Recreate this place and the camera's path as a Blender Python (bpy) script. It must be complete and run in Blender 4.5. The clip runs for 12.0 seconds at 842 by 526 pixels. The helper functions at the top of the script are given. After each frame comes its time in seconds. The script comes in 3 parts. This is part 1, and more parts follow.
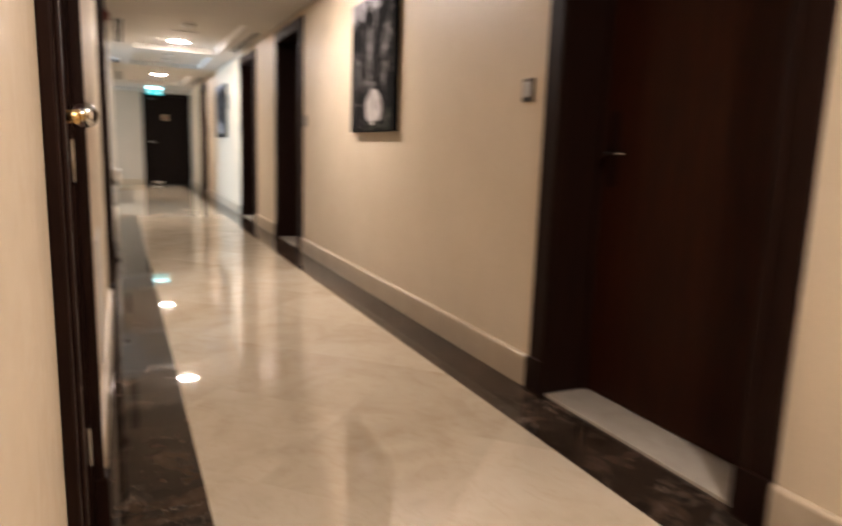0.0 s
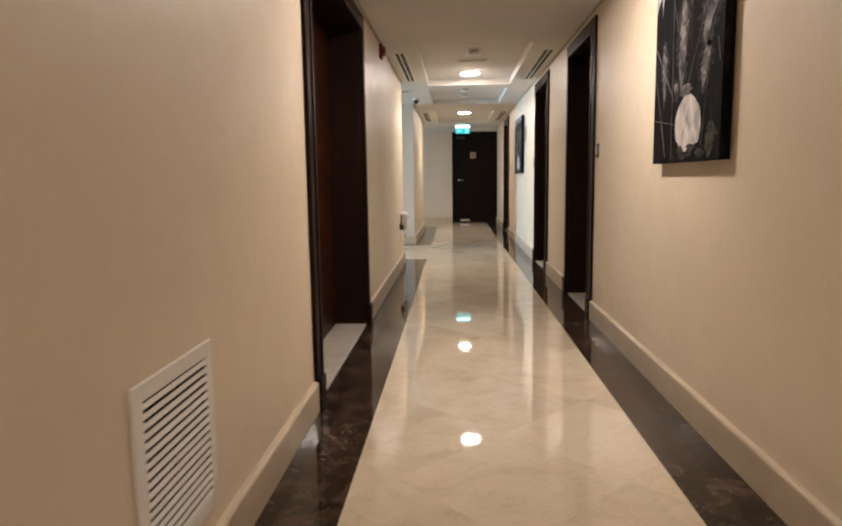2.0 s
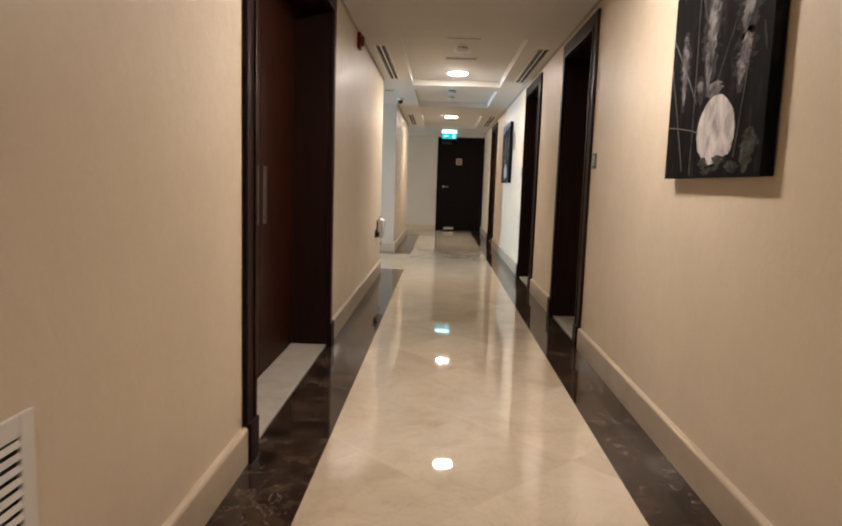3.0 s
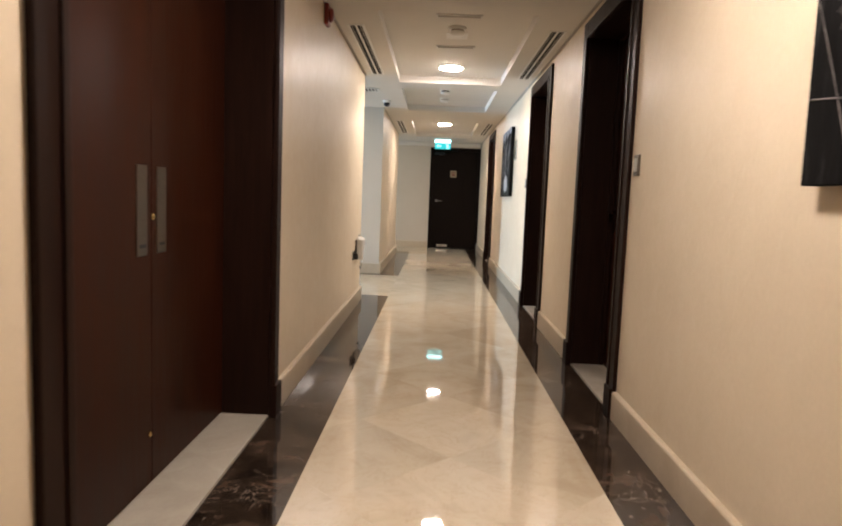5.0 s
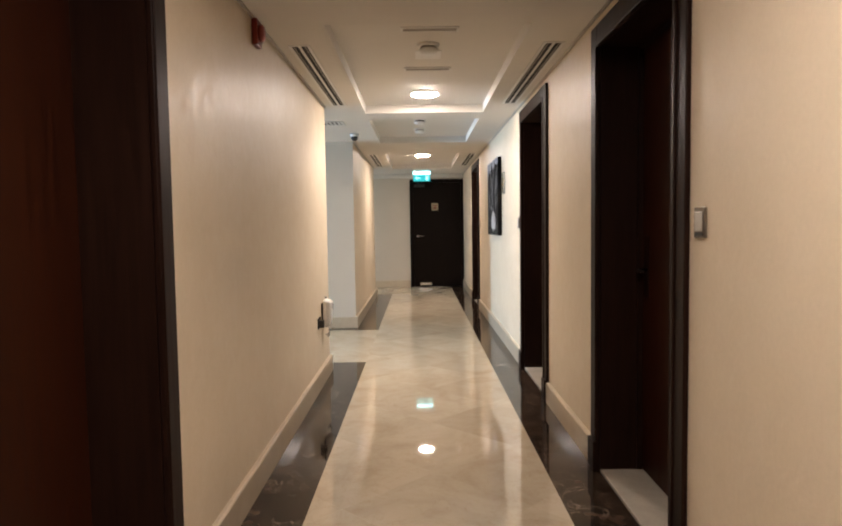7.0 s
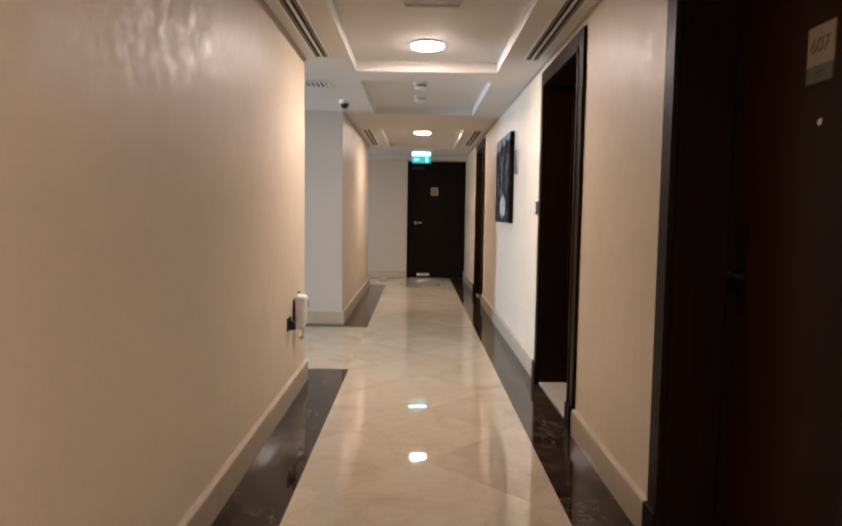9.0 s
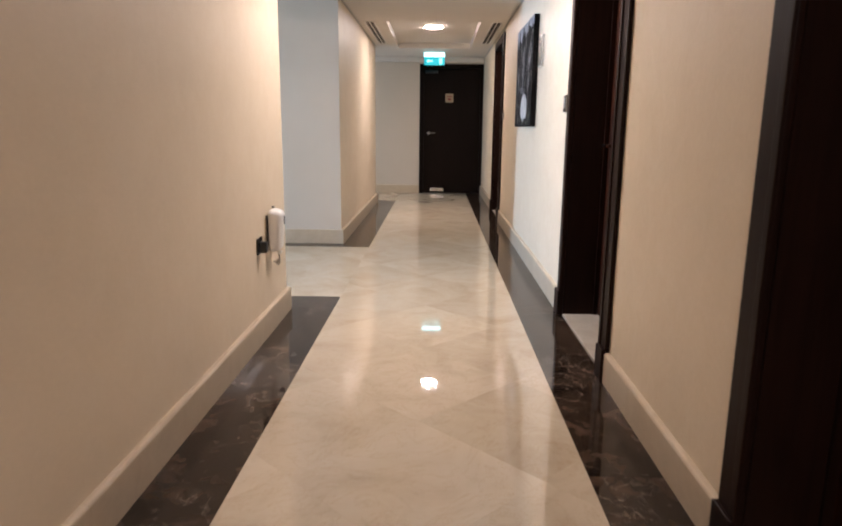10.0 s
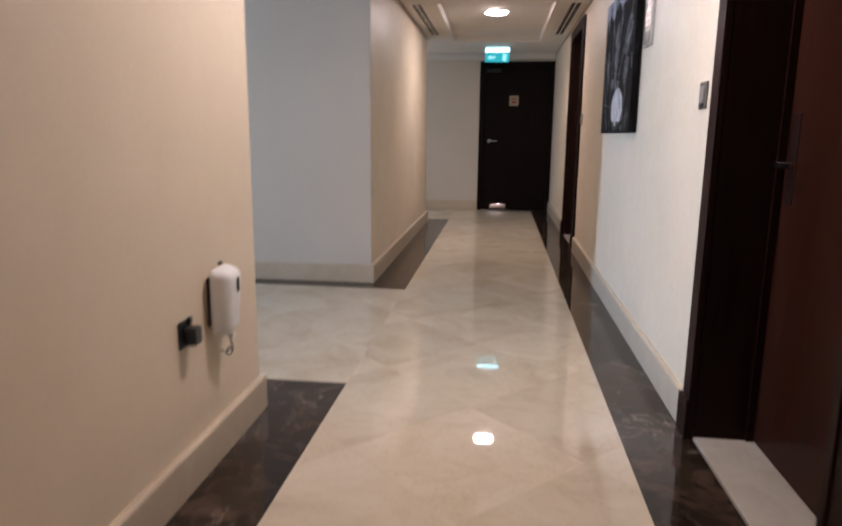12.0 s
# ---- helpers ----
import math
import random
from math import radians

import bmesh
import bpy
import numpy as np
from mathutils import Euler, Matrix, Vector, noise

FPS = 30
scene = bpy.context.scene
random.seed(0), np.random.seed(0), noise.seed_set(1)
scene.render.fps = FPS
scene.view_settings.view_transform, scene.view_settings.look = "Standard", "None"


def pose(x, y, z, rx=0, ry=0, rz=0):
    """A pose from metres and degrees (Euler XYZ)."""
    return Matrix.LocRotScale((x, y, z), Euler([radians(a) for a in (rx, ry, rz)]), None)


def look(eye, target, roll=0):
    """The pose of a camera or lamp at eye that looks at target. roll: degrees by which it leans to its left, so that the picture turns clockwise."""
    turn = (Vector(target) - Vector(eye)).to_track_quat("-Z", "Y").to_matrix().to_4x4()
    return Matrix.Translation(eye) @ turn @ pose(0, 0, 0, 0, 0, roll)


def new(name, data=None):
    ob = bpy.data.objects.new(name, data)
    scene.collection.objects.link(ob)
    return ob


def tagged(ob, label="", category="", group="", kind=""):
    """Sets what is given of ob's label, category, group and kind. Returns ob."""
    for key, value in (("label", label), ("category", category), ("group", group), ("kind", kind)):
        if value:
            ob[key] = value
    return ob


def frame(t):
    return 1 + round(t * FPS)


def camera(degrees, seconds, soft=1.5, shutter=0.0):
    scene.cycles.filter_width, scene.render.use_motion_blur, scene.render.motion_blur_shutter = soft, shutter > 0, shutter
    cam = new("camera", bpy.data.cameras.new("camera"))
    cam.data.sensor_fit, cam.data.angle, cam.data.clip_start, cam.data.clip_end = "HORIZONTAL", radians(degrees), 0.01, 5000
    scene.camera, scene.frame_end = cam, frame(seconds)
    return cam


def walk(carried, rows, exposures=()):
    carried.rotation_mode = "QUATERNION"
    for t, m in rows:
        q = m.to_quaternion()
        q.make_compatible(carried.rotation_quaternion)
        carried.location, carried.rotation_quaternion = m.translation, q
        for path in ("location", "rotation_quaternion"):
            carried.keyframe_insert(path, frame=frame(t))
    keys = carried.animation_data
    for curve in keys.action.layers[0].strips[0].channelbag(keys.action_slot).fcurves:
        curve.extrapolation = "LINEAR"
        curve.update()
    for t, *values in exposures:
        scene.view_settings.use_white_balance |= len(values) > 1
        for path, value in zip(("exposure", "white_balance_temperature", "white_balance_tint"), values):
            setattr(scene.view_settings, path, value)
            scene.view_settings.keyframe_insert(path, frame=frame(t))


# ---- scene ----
cam = camera(66.0, 12.0, 2.0, 0.5)
PATH = [
    (0, (0.085, 1.902, 1.018), (0.914, 3.690, 0.680), 1.9),
    (0.3, (0.232, 2.115, 1.02), (0.755, 4.025, 0.727), 1.6),
    (0.5, (0.282, 2.238, 0.986), (0.739, 4.174, 0.778), 2.2),
    (0.7, (0.364, 2.401, 0.995), (0.732, 4.345, 0.699), 0.1),
    (1, (0.449, 2.602, 1.024), (0.589, 4.578, 0.752), 2.1),
    (1.2, (0.493, 2.752, 1.045), (0.453, 4.727, 0.736), 1.1),
    (1.5, (0.555, 2.978, 1.071), (0.48, 4.971, 0.92), 0.6),
    (1.7, (0.594, 3.093, 1.080), (0.433, 5.080, 0.916), 0.4),
    (2, (0.652, 3.242, 1.083), (0.548, 5.223, 0.826), -0.8),
    (2.2, (0.689, 3.354, 1.075), (0.614, 5.338, 0.835), 0.8),
    (2.5, (0.718, 3.534, 1.06), (0.623, 5.503, 0.722), 3.2),
    (2.7, (0.715, 3.649, 1.068), (0.712, 5.627, 0.774), 4.7),
    (3, (0.71, 3.812, 1.084), (0.657, 5.797, 0.843), 1.9),
    (5, (0.749, 4.97, 1.074), (0.712, 6.96, 0.877), 2.2),
    (5.2, (0.742, 5.119, 1.077), (0.818, 7.107, 0.875), 5.2),
    (5.5, (0.729, 5.331, 1.084), (0.788, 7.316, 0.843), 3.6),
    (5.7, (0.736, 5.448, 1.085), (0.754, 7.432, 0.838), 2.1),
    (6, (0.764, 5.595, 1.09), (0.8, 7.585, 0.895), -2.3),
    (6.2, (0.783, 5.686, 1.140), (0.835, 7.669, 0.879), -1.2),
    (6.5, (0.796, 5.817, 1.236), (0.813, 7.813, 1.119), -1.6),
    (8.5, (0.78, 6.682, 1.304), (0.769, 8.679, 1.183), 1.7),
    (9, (0.8, 7.006, 1.228), (0.813, 9.0, 1.075), 0.8),
    (9.5, (0.867, 7.38, 1.165), (0.808, 9.356, 0.865), 1.2),
    (9.7, (0.886, 7.539, 1.146), (0.810, 9.520, 0.882), 0.8),
    (10, (0.911, 7.779, 1.123), (0.868, 9.737, 0.716), 0.6),
    (10.2, (0.935, 7.937, 1.115), (0.860, 9.896, 0.715), 0.8),
    (10.5, (0.957, 8.171, 1.111), (0.788, 10.116, 0.679), 1.0),
    (11, (0.952, 8.552, 1.12), (0.79, 10.518, 0.794), 1.7),
    (11.2, (0.952, 8.702, 1.110), (0.794, 10.668, 0.784), 1.5),
    (11.5, (0.953, 8.92, 1.091), (0.698, 10.866, 0.709), 0.3),
    (11.7, (0.951, 9.060, 1.097), (0.695, 10.992, 0.647), 2.8),
    (12, (0.943, 9.266, 1.122), (0.711, 11.214, 0.735), 0.6),
]
EXPOSURE = [(0.0, 0.45, 6350, 14), (0.5, 0.58, 6450, 12), (0.7, 0.58, 6450, 11), (1.0, 0.45, 6550, 10), (1.2, 0.22, 6500, 11), (1.5, 0.18, 6450, 11), (2.0, 0.18, 6300, 12), (2.5, 0.12, 6300, 12), (3.0, 0.08, 6300, 12), (5.0, 0.32, 6450, 13), (5.5, 0.25, 6500, 13), (6.0, 0.33, 6500, 11), (6.5, 0.3, 6500, 12), (8.5, 0.06, 6450, 19), (9.0, -0.03, 6450, 20), (9.5, 0.2, 6250, 19), (9.7, 0.28, 6200, 19), (10.2, 0.22, 6150, 19), (10.5, 0.08, 6150, 21), (11.0, -0.1, 6050, 22), (12.0, -0.27, 5980, 22)]
walk(cam, [(t, look(eye, target, roll)) for t, eye, target, roll in PATH], EXPOSURE)

# ---- world and exposure ----
world = bpy.data.worlds.new("world")
world.use_nodes = True
world.node_tree.nodes["Background"].inputs[0].default_value = (0.6, 0.75, 1.0, 1)
world.node_tree.nodes["Background"].inputs[1].default_value = 0.02
scene.world = world

LAMP_POWER = 310.0      # radiance of the ceiling discs
DAY_POWER = 700.0       # watts of daylight from the side passage window
# watts of an added lamp, unseen, that brightens the end wall
DAY_POWER_END = 40.0

# ---- plan ----
WID = 1.702             # corridor width
LOW, HIGH = 2.31, 2.385   # ceiling border and tray
END = 19.31
START = -1.6
SIDE0, SIDE1 = 11.70, 14.07   # first side passage
SIDE2 = 17.75          # second side passage reaches to the end wall
DEEP1, DEEP = -9.0, -3.2   # how far the side passages go
BORD = 0.275
DOOR_HALF, DOOR_TOP, ARCH = 0.487, 2.14, 0.108
WEST = -0.014         # face of the west wall


def area(name, loc, target, sx, sy, watts, colour):
    d = bpy.data.lights.new(name, "AREA")
    d.shape, d.size, d.size_y, d.energy, d.color = "RECTANGLE", sx, sy, watts, colour
    o = new(name, d)
    o.matrix_world = look(loc, target)
    return o


area("daylight", (DEEP1 + 0.06, 12.65, 1.35), (WID, 12.8, 1.35), 0.9, 1.7, DAY_POWER, (0.50, 0.74, 1.0))
# Added lamp in the second passage, out of view; its window is assumed.
area("assumed_daylight_end", (DEEP + 0.06, 18.55, 1.35), (5, 18.55, 1.35), 1.0, 1.7, DAY_POWER_END, (0.70, 0.88, 1.0))


# ---- materials ----
class Nodes:
    """Short hand for building one material."""

    def __init__(self, name):
        self.mat = bpy.data.materials.new(name)
        self.mat.use_nodes = True
        self.t = self.mat.node_tree
        self.b = self.t.nodes["Principled BSDF"]
        self.co = self.t.nodes.new("ShaderNodeTexCoord").outputs["Object"]

    def link(self, a, b):
        self.t.links.new(a, b)

    def mapped(self, scale, source=None, rot=(0, 0, 0)):
        m = self.t.nodes.new("ShaderNodeMapping")
        m.inputs["Scale"].default_value = scale
        m.inputs["Rotation"].default_value = rot
        self.link(source or self.co, m.inputs["Vector"])
        return m.outputs[0]

    def noise(self, scale, detail=4, rough=0.55, vec=None, distort=0.0):
        n = self.t.nodes.new("ShaderNodeTexNoise")
        n.inputs["Scale"].default_value, n.inputs["Detail"].default_value = scale, detail
        n.inputs["Roughness"].default_value, n.inputs["Distortion"].default_value = rough, distort
        self.link(vec or self.co, n.inputs["Vector"])
        return n.outputs["Fac"]

    def ramp(self, fac, stops):
        r = self.t.nodes.new("ShaderNodeValToRGB")
        e = r.color_ramp.elements
        while len(e) < len(stops):
            e.new(0.5)
        for k, (p, c) in enumerate(stops):
            e[k].position = p
            e[k].color = (*c, 1) if len(c) == 3 else c
        self.link(fac, r.inputs[0])
        return r.outputs[0]

    def mix(self, a, b, fac, mode="MIX"):
        m = self.t.nodes.new("ShaderNodeMix")
        m.data_type, m.blend_type = "RGBA", mode
        for v, s in ((fac, m.inputs[0]), (a, m.inputs[6]), (b, m.inputs[7])):
            if isinstance(v, (int, float)):
                s.default_value = v
            elif isinstance(v, tuple):
                s.default_value = (*v, 1)
            else:
                self.link(v, s)
        return m.outputs[2]

    def bump(self, fac, strength, dist):
        b = self.t.nodes.new("ShaderNodeBump")
        b.inputs["Strength"].default_value, b.inputs["Distance"].default_value = strength, dist
        self.link(fac, b.inputs["Height"])
        self.link(b.outputs[0], self.b.inputs["Normal"])

    def random(self):
        return self.t.nodes.new("ShaderNodeObjectInfo").outputs["Random"]

    def shifted(self):
        """Object coordinates moved by a random step for each piece."""
        o = self.t.nodes.new("ShaderNodeObjectInfo")
        s = self.t.nodes.new("ShaderNodeVectorMath")
        s.operation = "MULTIPLY_ADD"
        s.inputs[1].default_value = (37.0, 61.0, 13.0)
        self.link(o.outputs["Random"], s.inputs[0])
        self.link(self.co, s.inputs[2])
        return s.outputs[0]

    def done(self, base=None, rough=0.5, metal=0.0, spec=0.5, coat=0.0):
        for key, v in (("Base Color", base), ("Roughness", rough)):
            if v is None:
                continue
            if isinstance(v, tuple):
                self.b.inputs[key].default_value = (*v, 1)
            elif isinstance(v, (int, float)):
                self.b.inputs[key].default_value = v
            else:
                self.link(v, self.b.inputs[key])
        self.b.inputs["Metallic"].default_value = metal
        self.b.inputs["Specular IOR Level"].default_value = spec
        self.b.inputs["Coat Weight"].default_value = coat
        self.b.inputs["Coat Roughness"].default_value = 0.08
        return self.mat


def mat_wallpaper():
    n = Nodes("embossed_beige_wallpaper")
    big = n.noise(1.3, 3, 0.6)
    fine = n.noise(70, 3, 0.6, n.mapped((1, 1, 0.8)))
    c = n.ramp(big, [(0.3, (0.635, 0.532, 0.392)), (0.7, (0.695, 0.588, 0.445))])
    c = n.mix(c, n.ramp(fine, [(0.35, (0.90, 0.90, 0.90)), (0.7, (1, 1, 1))]), 0.4, "MULTIPLY")
    relief = n.noise(13, 4, 0.55, n.mapped((1, 1, 0.75)), 1.2)
    n.bump(n.mix(relief, fine, 0.2), 0.22, 0.009)
    return n.done(c, n.ramp(relief, [(0.35, (0.40,) * 3), (0.65, (0.56,) * 3)]), spec=0.42)


def mat_paint(name, a, b, rough=0.6):
    n = Nodes(name)
    big = n.noise(0.9, 4, 0.6)
    fine = n.noise(160, 2, 0.5)
    n.bump(fine, 0.12, 0.002)
    return n.done(n.ramp(big, [(0.3, a), (0.7, b)]), rough, spec=0.35)


def mat_cream():
    n = Nodes("polished_cream_marble")
    v = n.shifted()
    cloud = n.noise(2.6, 6, 0.62, v, 1.1)
    c = n.ramp(cloud, [(0.28, (0.54, 0.445, 0.325)), (0.5, (0.63, 0.54, 0.41)), (0.75, (0.68, 0.60, 0.475))])
    vein = n.ramp(n.noise(3.4, 8, 0.7, v, 2.4), [(0.485, (1, 1, 1)), (0.5, (0.80, 0.72, 0.62)), (0.515, (1, 1, 1))])
    c = n.mix(c, vein, 0.55, "MULTIPLY")
    tone = n.ramp(n.random(), [(0.0, (0.86, 0.85, 0.83)), (1.0, (1.0, 1.0, 1.0))])
    c = n.mix(c, tone, 1.0, "MULTIPLY")
    return n.done(c, n.ramp(n.noise(5, 4), [(0.3, (0.012,) * 3), (0.7, (0.035,) * 3)]), spec=0.85)


def mat_dark():
    n = Nodes("polished_dark_brown_marble")
    v = n.shifted()
    cloud = n.noise(7.0, 6, 0.62, v, 0.4)
    c = n.ramp(cloud, [(0.32, (0.008, 0.0055, 0.0042)), (0.50, (0.034, 0.022, 0.015)), (0.70, (0.088, 0.057, 0.040))])
    vein = n.ramp(n.noise(4.5, 6, 0.62, v, 0.9), [(0.494, (0, 0, 0)), (0.5, (0.24, 0.20, 0.165)), (0.506, (0, 0, 0))])
    patch = n.ramp(n.noise(2.4, 3, 0.5, v), [(0.48, (0, 0, 0)), (0.60, (1, 1, 1))])
    c = n.mix(c, n.mix(vein, patch, 1.0, "MULTIPLY"), 1.0, "ADD")
    flecks = n.ramp(n.noise(42, 4, 0.6, v, 0.6), [(0.66, (0, 0, 0)), (0.76, (0.20, 0.165, 0.13))])
    c = n.mix(c, flecks, 1.0, "ADD")
    return n.done(c, n.ramp(n.noise(6, 4), [(0.3, (0.02,) * 3), (0.7, (0.06,) * 3)]), spec=0.32)


def mat_stone(name, a, b, rough):
    n = Nodes(name)
    v = n.shifted()
    c = n.ramp(n.noise(5, 6, 0.62, v, 1.0), [(0.3, a), (0.7, b)])
    c = n.mix(c, n.ramp(n.noise(60, 3, 0.6, v), [(0.3, (0.9, 0.9, 0.9)), (0.7, (1, 1, 1))]), 0.6, "MULTIPLY")
    n.bump(n.noise(50, 3), 0.05, 0.002)
    return n.done(c, rough, spec=0.5)


def mat_wood(name, a, b, rough, spec=0.4):
    n = Nodes(name)
    v = n.mapped((9, 9, 0.55), n.shifted())
    grain = n.noise(5, 6, 0.6, v, 0.8)
    c = n.ramp(grain, [(0.3, a), (0.7, b)])
    wide = n.noise(1.2, 2, 0.5, n.mapped((3, 3, 0.3), n.shifted()))
    c = n.mix(c, n.ramp(wide, [(0.3, (0.78, 0.76, 0.74)), (0.7, (1, 1, 1))]), 0.8, "MULTIPLY")
    n.bump(grain, 0.05, 0.002)
    return n.done(c, n.ramp(grain, [(0.3, (rough,) * 3), (0.7, (rough + 0.12,) * 3)]), spec=spec)


def mat_metal(name, c, rough):
    n = Nodes(name)
    s = n.noise(30, 3, 0.6, n.mapped((1, 1, 12)))
    return n.done(n.mix(c, tuple(x * 0.82 for x in c), s), n.ramp(s, [(0.3, (rough,) * 3), (0.7, (rough + 0.1,) * 3)]), metal=1.0)


def mat_plain(name, c, rough, spec=0.5):
    n = Nodes(name)
    f = n.noise(25, 4, 0.6)
    n.bump(n.noise(220, 2), 0.03, 0.001)
    return n.done(n.mix(c, tuple(x * 0.88 for x in c), f), rough, spec=spec)


def mat_glow(name, c, strength):
    n = Nodes(name)
    n.b.inputs["Emission Color"].default_value = (*c, 1)
    n.b.inputs["Emission Strength"].default_value = strength
    return n.done(c, 0.4)


def mat_canvas(name, stops, scale, stretch):
    n = Nodes(name)
    f = n.noise(scale, 6, 0.65, n.mapped(stretch), 0.7)
    n.bump(n.noise(300, 2), 0.1, 0.001)
    return n.done(n.ramp(f, stops), 0.8, spec=0.06)


WALLPAPER = mat_wallpaper()
OFFWHITE = mat_paint("off_white_wall_paint", (0.55, 0.495, 0.415), (0.60, 0.54, 0.46))
CEILING = mat_paint("matt_white_ceiling_paint", (0.66, 0.632, 0.585), (0.71, 0.682, 0.632), 0.7)
CREAM, DARK = mat_cream(), mat_dark()
SKIRT = mat_stone("honed_beige_skirting_marble", (0.50, 0.405, 0.29), (0.58, 0.485, 0.36), 0.28)
SILL = mat_stone("pale_grey_threshold_marble", (0.42, 0.375, 0.31), (0.50, 0.45, 0.38), 0.22)
GROUT = mat_plain("beige_joint_filler", (0.50, 0.43, 0.34), 0.4)
FRAME = mat_wood("dark_stained_frame_wood", (0.011, 0.0045, 0.003), (0.020, 0.008, 0.005), 0.40, 0.09)
LEAF = mat_wood("dark_mahogany_veneer", (0.018, 0.0050, 0.0023), (0.036, 0.0100, 0.0042), 0.36, 0.10)
BROWN = mat_wood("brown_door_veneer", (0.050, 0.021, 0.014), (0.075, 0.033, 0.023), 0.30, 0.35)
BLACKWOOD = mat_wood("black_brown_veneer", (0.006, 0.0036, 0.0026), (0.011, 0.0062, 0.0045), 0.5, 0.07)
CHROME = mat_metal("polished_chrome", (0.72, 0.72, 0.72), 0.10)
STEEL = mat_metal("brushed_steel", (0.56, 0.55, 0.53), 0.32)
DARKSTEEL = mat_metal("dark_bronze_metal", (0.22, 0.19, 0.16), 0.35)
BRASS = mat_metal("polished_brass", (0.78, 0.56, 0.24), 0.14)
BLACK = mat_plain("black_plastic", (0.012, 0.012, 0.013), 0.35)
# near-black colour for the shade inside grille openings
DARKGAP = mat_plain("dark_gap_shade", (0.006, 0.006, 0.006), 0.8)
WHITE = mat_plain("white_plastic", (0.78, 0.77, 0.74), 0.3)
GRILLE = mat_plain("white_enamelled_grille", (0.74, 0.71, 0.66), 0.4)
GREYGRILLE = mat_plain("greyish_grille", (0.42, 0.39, 0.35), 0.5)
RED = mat_plain("dark_red_plastic", (0.20, 0.025, 0.015), 0.35)
LAMP = mat_glow("lamp_diffuser", (1.0, 0.87, 0.76), LAMP_POWER)
TEAL = mat_glow("teal_exit_glow", (0.005, 0.42, 0.46), 0.9)
EXITWHITE = mat_glow("white_exit_lamp", (0.45, 0.95, 1.0), 4.5)
EXITMARK = mat_glow("pale_exit_symbol", (0.35, 0.95, 0.92), 1.1)
PLATE = mat_plain("champagne_number_plate", (0.34, 0.26, 0.15), 0.3)
PLATEGREY = mat_plain("grey_green_plate_band", (0.09, 0.085, 0.055), 0.35)
INK = mat_plain("dark_engraved_letters", (0.05, 0.04, 0.03), 0.5)
ART_DARK = mat_canvas("dark_canvas_print", [(0.3, (0.003, 0.0028, 0.003)), (0.55, (0.007, 0.0066, 0.0068)), (0.78, (0.035, 0.033, 0.034))], 5.0, (5, 5, 0.7))
ART_PALE = mat_canvas("grey_canvas_print", [(0.3, (0.10, 0.097, 0.105)), (0.5, (0.27, 0.26, 0.28)), (0.72, (0.55, 0.54, 0.56))], 5.0, (4, 4, 1.0))
ART_MID = mat_canvas("mid_grey_canvas_print", [(0.30, (0.016, 0.015, 0.015)), (0.50, (0.10, 0.094, 0.092)), (0.70, (0.30, 0.282, 0.275))], 16.0, (1.2, 1.2, 1.0))
ART_BULB = mat_canvas("pale_bulb_print", [(0.3, (0.22, 0.20, 0.19)), (0.5, (0.44, 0.405, 0.385)), (0.7, (0.62, 0.575, 0.545))], 9.0, (2, 2, 1))


ART_HAZE = mat_canvas("faint_plume_print", [(0.35, (0.008, 0.0076, 0.0078)), (0.6, (0.04, 0.038, 0.038)), (0.8, (0.11, 0.104, 0.103))], 14.0, (1.5, 1.5, 1))
ART_TUFT = mat_canvas("dull_green_tuft_print", [(0.32, (0.012, 0.013, 0.010)), (0.55, (0.055, 0.057, 0.046)), (0.75, (0.15, 0.15, 0.125))], 26.0, (1, 1, 1))
ART_STEM = mat_canvas("grey_stem_print", [(0.3, (0.06, 0.055, 0.053)), (0.7, (0.22, 0.20, 0.19))], 12.0, (1, 1, 1))


# ---- mesh helpers ----
def mesh_of(name, bm, mats, smooth=False):
    me = bpy.data.meshes.new(name)
    bmesh.ops.recalc_face_normals(bm, faces=bm.faces)
    for f in bm.faces:
        f.smooth = smooth
    bm.to_mesh(me)
    bm.free()
    for m in mats if isinstance(mats, (list, tuple)) else [mats]:
        me.materials.append(m)
    return me


def put(name, me, parent=None, loc=(0, 0, 0)):
    ob = new(name, me)
    ob.location = loc
    if parent:
        ob.parent = parent
    return ob


def add_box(bm, x0, x1, y0, y1, z0, z1, bevel=0.0, segs=2, mat=0):
    r = bmesh.ops.create_cube(bm, size=1.0)
    vs = r["verts"]
    for v in vs:
        v.co = Vector(((x0 + x1) / 2 + v.co.x * (x1 - x0), (y0 + y1) / 2 + v.co.y * (y1 - y0), (z0 + z1) / 2 + v.co.z * (z1 - z0)))
    faces = {f for v in vs for f in v.link_faces}
    for f in faces:
        f.material_index = mat
    if bevel:
        es = list({e for v in vs for e in v.link_edges})
        g = bmesh.ops.bevel(bm, geom=es, offset=bevel, segments=segs, profile=0.5, affect="EDGES", clamp_overlap=True)
        for f in g["faces"]:
            f.material_index = mat


def boxes(name, rows, mats, parent=None, bevel=0.0, loc=(0, 0, 0), segs=2):
    """One mesh out of several boxes (x0, x1, y0, y1, z0, z1)."""
    bm = bmesh.new()
    for r in rows:
        add_box(bm, *r[:6], bevel=bevel, segs=segs, mat=r[6] if len(r) > 6 else 0)
    return put(name, mesh_of(name, bm, mats), parent, loc)


